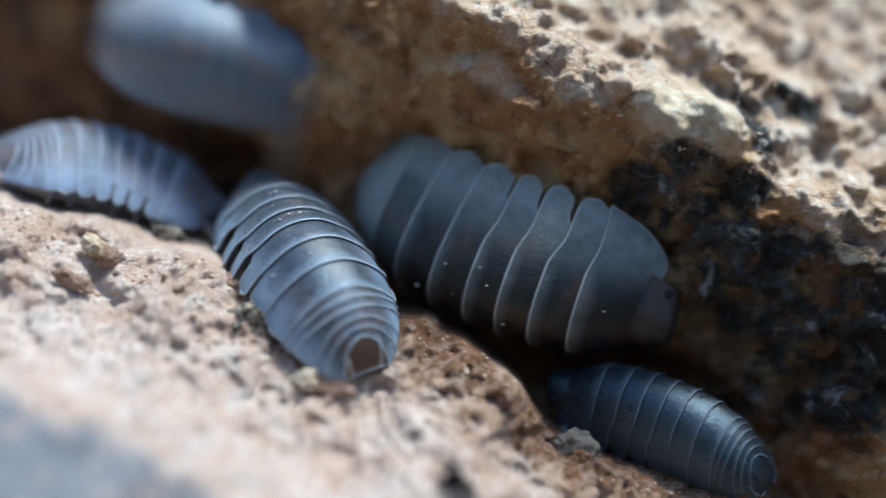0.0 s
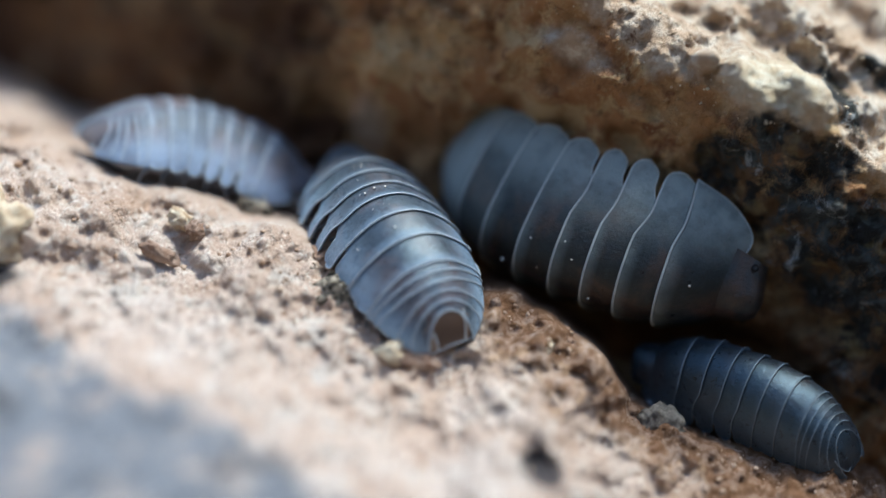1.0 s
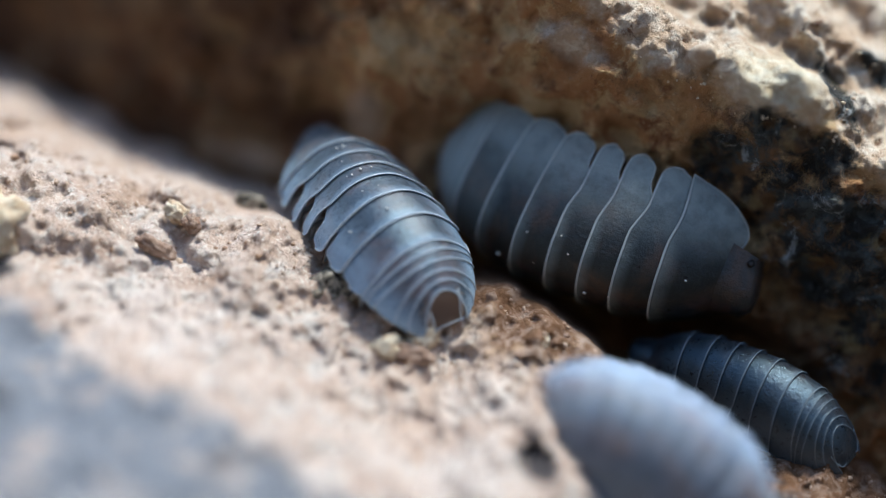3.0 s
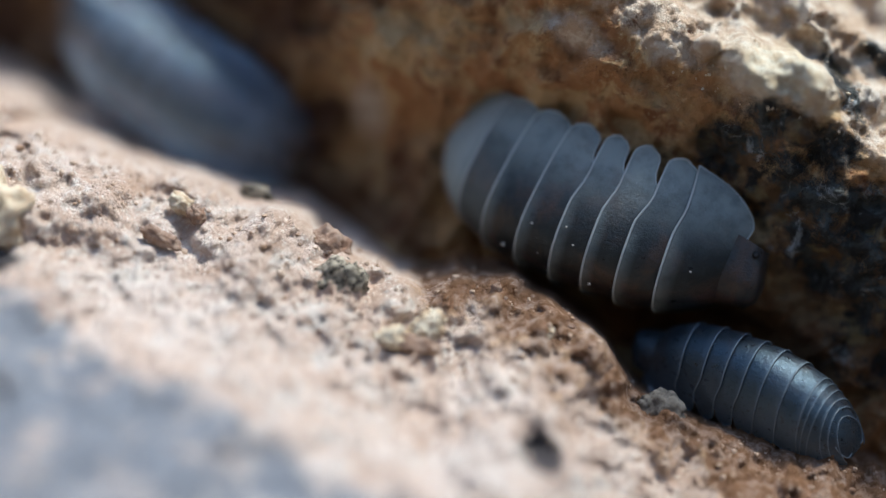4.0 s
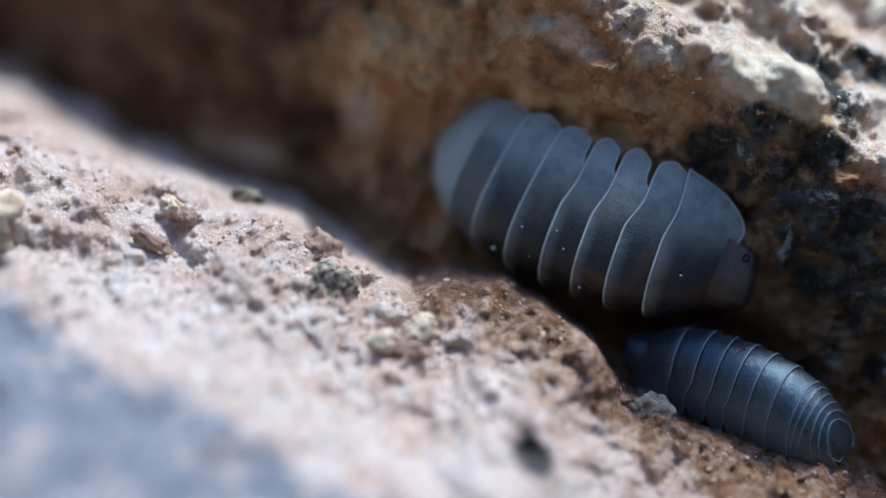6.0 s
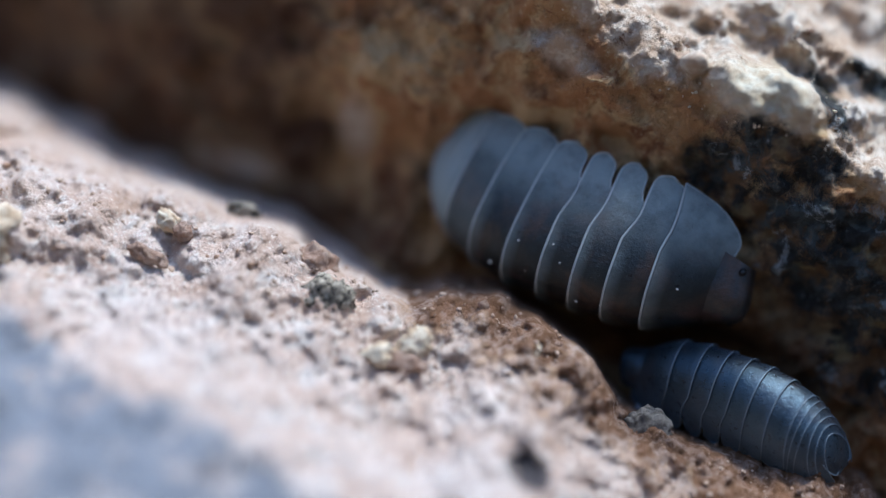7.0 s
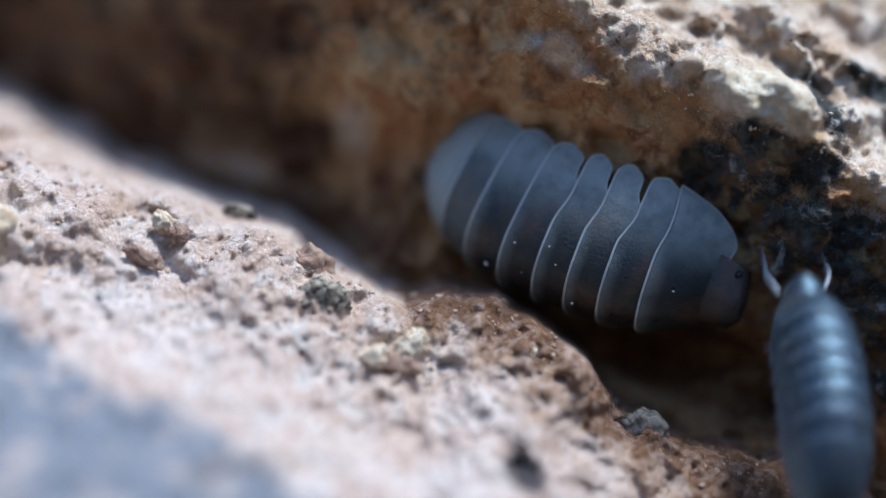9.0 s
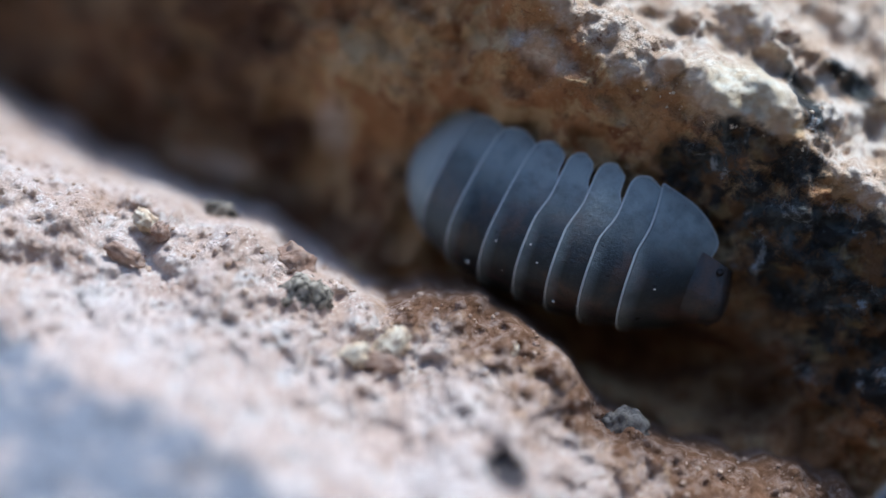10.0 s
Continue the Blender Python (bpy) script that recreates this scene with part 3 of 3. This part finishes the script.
striped = isopod("dusky banded woodlouse on the crest of the slab", 13.5, STRIPED_SHAPE, DUSK, LIMB, WHITE_RIM, 0.0, 0.9,
                 ((0.20, 0.02), (0.20, 0.10), (0.12, -0.05), (0.11, 0.06), (0.115, 0.16), (0.03, -0.08), (0.035, 0.05), (0.025, 0.18), (0.03, 0.24), (-0.06, 0.02), (-0.05, 0.08), (-0.055, 0.22), (-0.14, 0.12), (0.21, 0.30), (-0.13, 0.62)), 1.6, 0.9, TELSON)
inky = isopod("small ink-blue woodlouse tucked behind the slab's edge", 11.03, INKY_SHAPE, INK, PALE_LIMB, DARK_RIM, 0.4, 0.85, gap=0.8, whip=1.25)
ashen = isopod("bluish ash-grey woodlouse at the far end of the crack", 11.27, ASHEN_SHAPE, ASH, LIMB, WHITE_RIM, 0.7, 0.92)
runner = isopod("dusky blue-grey woodlouse running over the others", 12.3, RUNNER_SHAPE, HAZE, PALE_LIMB, RIM, whip=1.4)


# ---- pebbles and grit ----
def pebble(name, label, place, size, material, seed, turn=0.0, category="pebble"):
    """A knobbly stone set into the rock at (u, v), size in mm."""
    bm = bmesh.new()
    bmesh.ops.create_icosphere(bm, subdivisions=4, radius=1.0)
    for p in bm.verts:
        d = p.co + Vector((seed * 3.1, seed * 1.7, 0))
        r = 1 + 0.40 * noise.noise(d * 1.5) + 0.28 * noise.noise(d * 3.3) + 0.15 * noise.noise(d * 7.0)
        p.co = Vector((p.co.x * size[0] * r, p.co.y * size[1] * r, p.co.z * size[2] * r)) * MM
    me = bpy.data.meshes.new(name)
    bm.to_mesh(me)
    bm.free()
    for p in me.polygons:
        p.use_smooth = True
    me.materials.append(material)
    ob = new(name, me)
    u, v = place
    ob.matrix_world = BED @ mm(u, v, bed_out(u, v) + 0.25, 0, 0, turn)
    return tagged(ob, label, category)


pebble("pebble", "dark grey knobbly lichen pebble on the slab", (-4.6, -1.3), (1.1, 1.15, 1.1), GREY, 1, -30)
pebble("pebble", "small tan pebble on the slab's crest", (-5.2, 0.35), (1.0, 0.8, 0.9), RUST, 2, -20)
pebble("pebble", "cream rounded stone with a dark foot", (-20.1, 1.6), (2.1, 2.0, 2.4), CHIP, 3, 20)
pebble("pebble", "grey pebble half sunk at the slab's edge", (9.5, -6.75), (1.0, 0.8, 0.35), MUTED, 4, -30)
pebble("stone_chip", "pale cream stone chip", (-0.8, -3.2), (0.8, 0.65, 0.8), CHIP, 5, 40)
pebble("stone_chip", "pale cream stone chip", (-2.4, -3.6), (0.75, 0.55, 0.7), CHIP, 6, 10)
pebble("stone_chip", "rusty stone chip beside the pale ones", (-1.3, -3.9), (1.0, 0.45, 0.4), RUST, 7, -10)
pebble("stone_chip", "tiny pale chip near the crack", (4.4, -3.4), (0.42, 0.36, 0.4), CHIP, 8, 0)
pebble("stone_chip", "pale stone chip on the slab", (-11.7, 2.3), (0.6, 0.4, 0.4), CHIP, 9, -40)
pebble("stone_chip", "rusty chip on the slab", (-11.0, 1.8), (0.4, 0.4, 0.4), RUST, 10, 0)
pebble("stone_chip", "reddish flat chip on the slab", (-12.5, 0.8), (0.9, 0.35, 0.3), RUST, 11, -25)
pebble("stone_chip", "grey chip on the far crest", (-8.6, 2.7), (0.8, 0.5, 0.4), GREY, 12, -30)


def scatter(name, label, material, count, where, sizes, seed):
    """Loose grains on the rock, as one object."""
    d = np.random.RandomState(seed)
    ico = bmesh.new()
    bmesh.ops.create_icosphere(ico, subdivisions=1, radius=1.0)
    base = np.array([p.co for p in ico.verts])
    tris = np.array([[p.index for p in f.verts] for f in ico.faces])
    ico.free()
    verts, faces = [], []
    while len(verts) < count:
        u, v, w = where(d)
        r = d.uniform(*sizes) * d.uniform(0.5, 1.0)
        shape = base * (r * d.uniform(0.6, 1.3, 3)) * d.uniform(0.75, 1.2, (len(base), 1))
        faces.append(tris + len(base) * len(verts))
        verts.append(shape + (u, v, w))
    me = bpy.data.meshes.new(name)
    me.from_pydata((np.concatenate(verts) * MM).tolist(), [], np.concatenate(faces).tolist())
    me.materials.append(material)
    ob = new(name, me)
    ob.matrix_world = BED
    return tagged(ob, label, "grit", kind="stuff")


def on_slab(d):
    u, s = d.uniform(-22, 22), abs(d.normal(0, 4.0)) - 0.4
    v = crest_v(u) - s / 0.88
    return u, v, float(slab_face(np.array([u]), np.array([v]))[0])


def on_wall(d):
    u = d.uniform(3, 20)
    v = brow_v(u) + d.uniform(-0.8, 6)
    return u, v, float(wall_face(np.array([u]), np.array([v]))[0])


def on_crest(d):
    u, s = d.uniform(-20, 12), d.exponential(2.2) - 0.3
    v = crest_v(u) - s / 0.88
    return u, v, float(slab_face(np.array([u]), np.array([v]))[0])


scatter("sand", "pale and rusty sand grains on the slab", GRIT, 700, on_slab, (0.05, 0.18), 21)
scatter("crumbs", "crumbs of pale stone along the slab's crest", GRIT, 70, on_crest, (0.08, 0.26), 23)
scatter("earth", "brown earth crumbs along the slab's crest", RUST, 14, on_crest, (0.12, 0.32), 24)
scatter("grit", "pale grit on the brown rock", CHIP, 300, on_wall, (0.04, 0.14), 22)


# ---- what moves ----
def on_bed(rows):
    """Rows of seconds, place in the crack's frame in mm, roll, pitch, heading: poses for walk()."""
    return [(t, BED @ mm(u, v, w, roll, pitch, heading)) for t, u, v, w, roll, pitch, heading in rows]


def motions():
    walk(big, on_bed((
        (0, 7.37, 2.84, -4.97, 41.6, -16.0, -20.0),
        (10, 7.36, 2.84, -4.97, 41.6, -16.0, -20.0),
    )))
    walk(striped, on_bed((
        (0, -2.62, 1.00, -1.24, 29.5, 52.5, 128.4),
        (0.5, -2.63, 0.98, -1.24, 29.5, 52.5, 128.4),
        (1, -2.63, 0.99, -1.24, 29.5, 52.5, 128.4),
        (1.5, -2.64, 1.00, -1.24, 29.5, 52.5, 128.4),
        (2, -2.66, 1.00, -1.26, 29.8, 52.3, 128.6),
        (3.3, -3.52, 1.82, -1.20, 37, 46, 136.5),
        (3.5, -4.02, 2.22, -1.40, 39.6, 43, 140),
        (3.6, -4.48, 2.78, -1.70, 38.5, 39, 143),
        (3.7, -5.03, 3.43, -2.5, 37, 35, 146),
        (3.8, -5.70, 4.75, -4.2, 30, 27, 147),
        (3.9, -7.6, 5.7, -6.8, 20, 20, 147),
        (4.0, -12.7, 8.0, -10.0, 10, 15, 146),
        (4.1, -17.58, 10.3, -18, 0, 15, 150),
        (4.2, -21.75, 13.2, -22, 0, 15, 150),
        (4.4, -29.23, 16.04, -28, 0, 10, 150),
        (10, -33.00, 19.39, -32, 0, 10, 150),
    )))
    walk(inky, on_bed((
        (0, 13.75, -6.91, -2.4, 37.2, 23.2, 158.5),
        (1, 13.75, -6.91, -2.4, 37.2, 23.2, 158.5),
        (8.2, 13.79, -6.91, -2.4, 37.2, 23.2, 158.5),
        (8.6, 13.85, -6.64, -2.2, 35, 22, 157),
        (8.7, 15.05, -7.05, -0.5, 25, 30, 140),
        (8.8, 15.95, -7.50, 1.2, 15, 42, 122),
        (8.9, 16.40, -7.10, 2.4, 8, 42, 108),
        (9, 16.65, -6.00, 3.4, 4, 34, 92),
        (9.1, 15.70, -3.55, 3.4, 6, 24, 104),
        (9.2, 14.85, -0.55, 3.6, 14, 18, 116),
        (9.3, 12.65, 2.15, 4.2, 26, 16, 131),
        (9.4, 10.30, 4.20, 4.7, 38, 12, 146),
        (9.5, 6.20, 6.00, 4.8, 44, 12, 162),
        (9.6, 0.45, 7.95, -1.5, 40, 0, 178),
        (9.7, -4.50, 8.70, -7.6, 25, 5, 178),
        (9.8, -9.75, 9.55, -12.4, 0, 5, 172),
        (9.9, -13.97, 12.79, -15.5, 0, 5, 150),
        (10, -19.03, 16.59, -20, 0, 5, 145),
    )))
    walk(ashen, on_bed((
        (0, -12.02, 4.94, -6.3, -74.6, 16, -16.7),
        (0.5, -12.01, 4.97, -6.3, -74.6, 16, -16.7),
        (1, -11.77, 4.82, -6.3, -74.6, 16, -16.7),
        (1.6, -11.70, 4.77, -6.3, -74, 14, -16.7),
        (1.8, -11.40, 4.80, -6.0, -68, -4, -17),
        (1.9, -11.18, 4.85, -5.6, -62, -18, -18),
        (2, -10.90, 4.80, -5.2, -56.6, -31, -19.4),
        (2.1, -10.00, 3.50, -3.0, -58, -42, -40),
        (2.2, -9.00, 2.17, -1.8, -54, -48, -60),
        (2.5, -3.59, -1.52, 2, -10, -10, -42),
        (2.8, 3.27, -5.40, 3.5, 0, 0, -32),
        (3.1, 12.50, -9.54, 3.5, 0, 0, -28),
        (3.3, 20.74, -11.73, 3.5, 0, 0, -24),
        (3.8, 27.89, -14.21, 4.5, 0, 0, -24),
        (9.5, 28.70, -13.75, 4.5, 0, 0, -24),
        (9.6, 28.34, -13.60, 4.5, 0, 0, 40),
        (9.7, 27.75, -13.44, 4.5, 0, 0, 100),
        (9.8, 26.67, -13.17, 4.5, 0, 0, 150),
        (10, 24.88, -12.44, 4.0, 0, 0, 155),
    )))
    walk(runner, on_bed((
        (0, -6.22, 11.08, -6, 0, 5, -12),
        (0.1, -1.66, 7.75, -4, -20, 5, -24),
        (0.2, 3.54, 4.30, 0.8, -34, -22, -50),
        (0.3, 5.70, 0.90, 1.6, -34, -10, -47),
        (0.4, 8.12, -2.50, 2.2, -34, -3, -43),
        (0.5, 11.80, -5.30, 3.6, -24, -1, -45),
        (0.6, 16.60, -7.40, 3.6, -12, 0, -40),
        (0.7, 21.88, -9.90, 3.0, 0, 0, -32),
        (0.9, 27.36, -11.98, 3, 0, 0, -24),
        (1.5, 32.99, -14.88, 6.5, 0, 0, -24),
        (10, 34.64, -14.50, 6.5, 0, 0, -24),
    )))
    for feeler in inky.children:
        if feeler.name.startswith("feeler"):
            high = feeler["side"] < 0
            rows = ((0, 0.4, 0, 0), (8.1, 0.4, 0, 0), (8.2, 0.5, 0, 0), (8.3, 0.8, 0, 0), (8.4, 0.95, 10, 0), (8.5, 0.85, 10, 0), (8.6, 1.0, 0, 0), (8.8, 0.9, -10, 0), (9.0, 0.9, -14, 0),
                    (9.2, 0.9, -8, 0), (9.3, 0.9, 5, 0), (9.4, 0.95, 45 if high else 15, 30 if high else -10), (9.5, 0.95, 60 if high else 15, 45 if high else -15), (9.7, 0.95, 30, 0), (10, 1.0, 10, 0))
            walk(feeler, [(t, fold(INKY_SHAPE, 11.03, feeler["side"], reach, spread, lift)) for t, reach, spread, lift in rows])
    for feeler in runner.children:
        if feeler.name.startswith("feeler"):
            rows = ((0, 1.0, 22, 24), (0.1, 1.0, 15, 16), (0.2, 0.95, 25, 0), (0.4, 0.9, 35, 0), (0.6, 0.95, 20, 0), (10, 1.0, 15, 0))
            walk(feeler, [(t, fold(RUNNER_SHAPE, 12.3, feeler["side"], reach, spread, lift)) for t, reach, spread, lift in rows])
    # legs step while their owner walks
    for thing, begin, end in ((runner, 0.0, 0.9), (ashen, 1.7, 3.8), (striped, 3.2, 4.4), (inky, 8.2, 10.0)):
        for leg in thing.children:
            if leg.name.startswith("leg"):
                place = leg.matrix_basis.copy()
                steps = [begin + 0.1 * i for i in range(round((end - begin) / 0.1) + 1)]
                rows = [(t, place @ pose(0, 0, 0, 0, 0, (16 if i % 2 else -16) * leg["beat"])) for i, t in enumerate(steps)]
                ends = [(t, place) for t in (0.0, begin - 0.1) if t < begin - 0.05], [(t, place) for t in (end + 0.1, 10.0) if end + 0.05 < t <= 10.0]
                walk(leg, ends[0] + rows + ends[1])


motions()
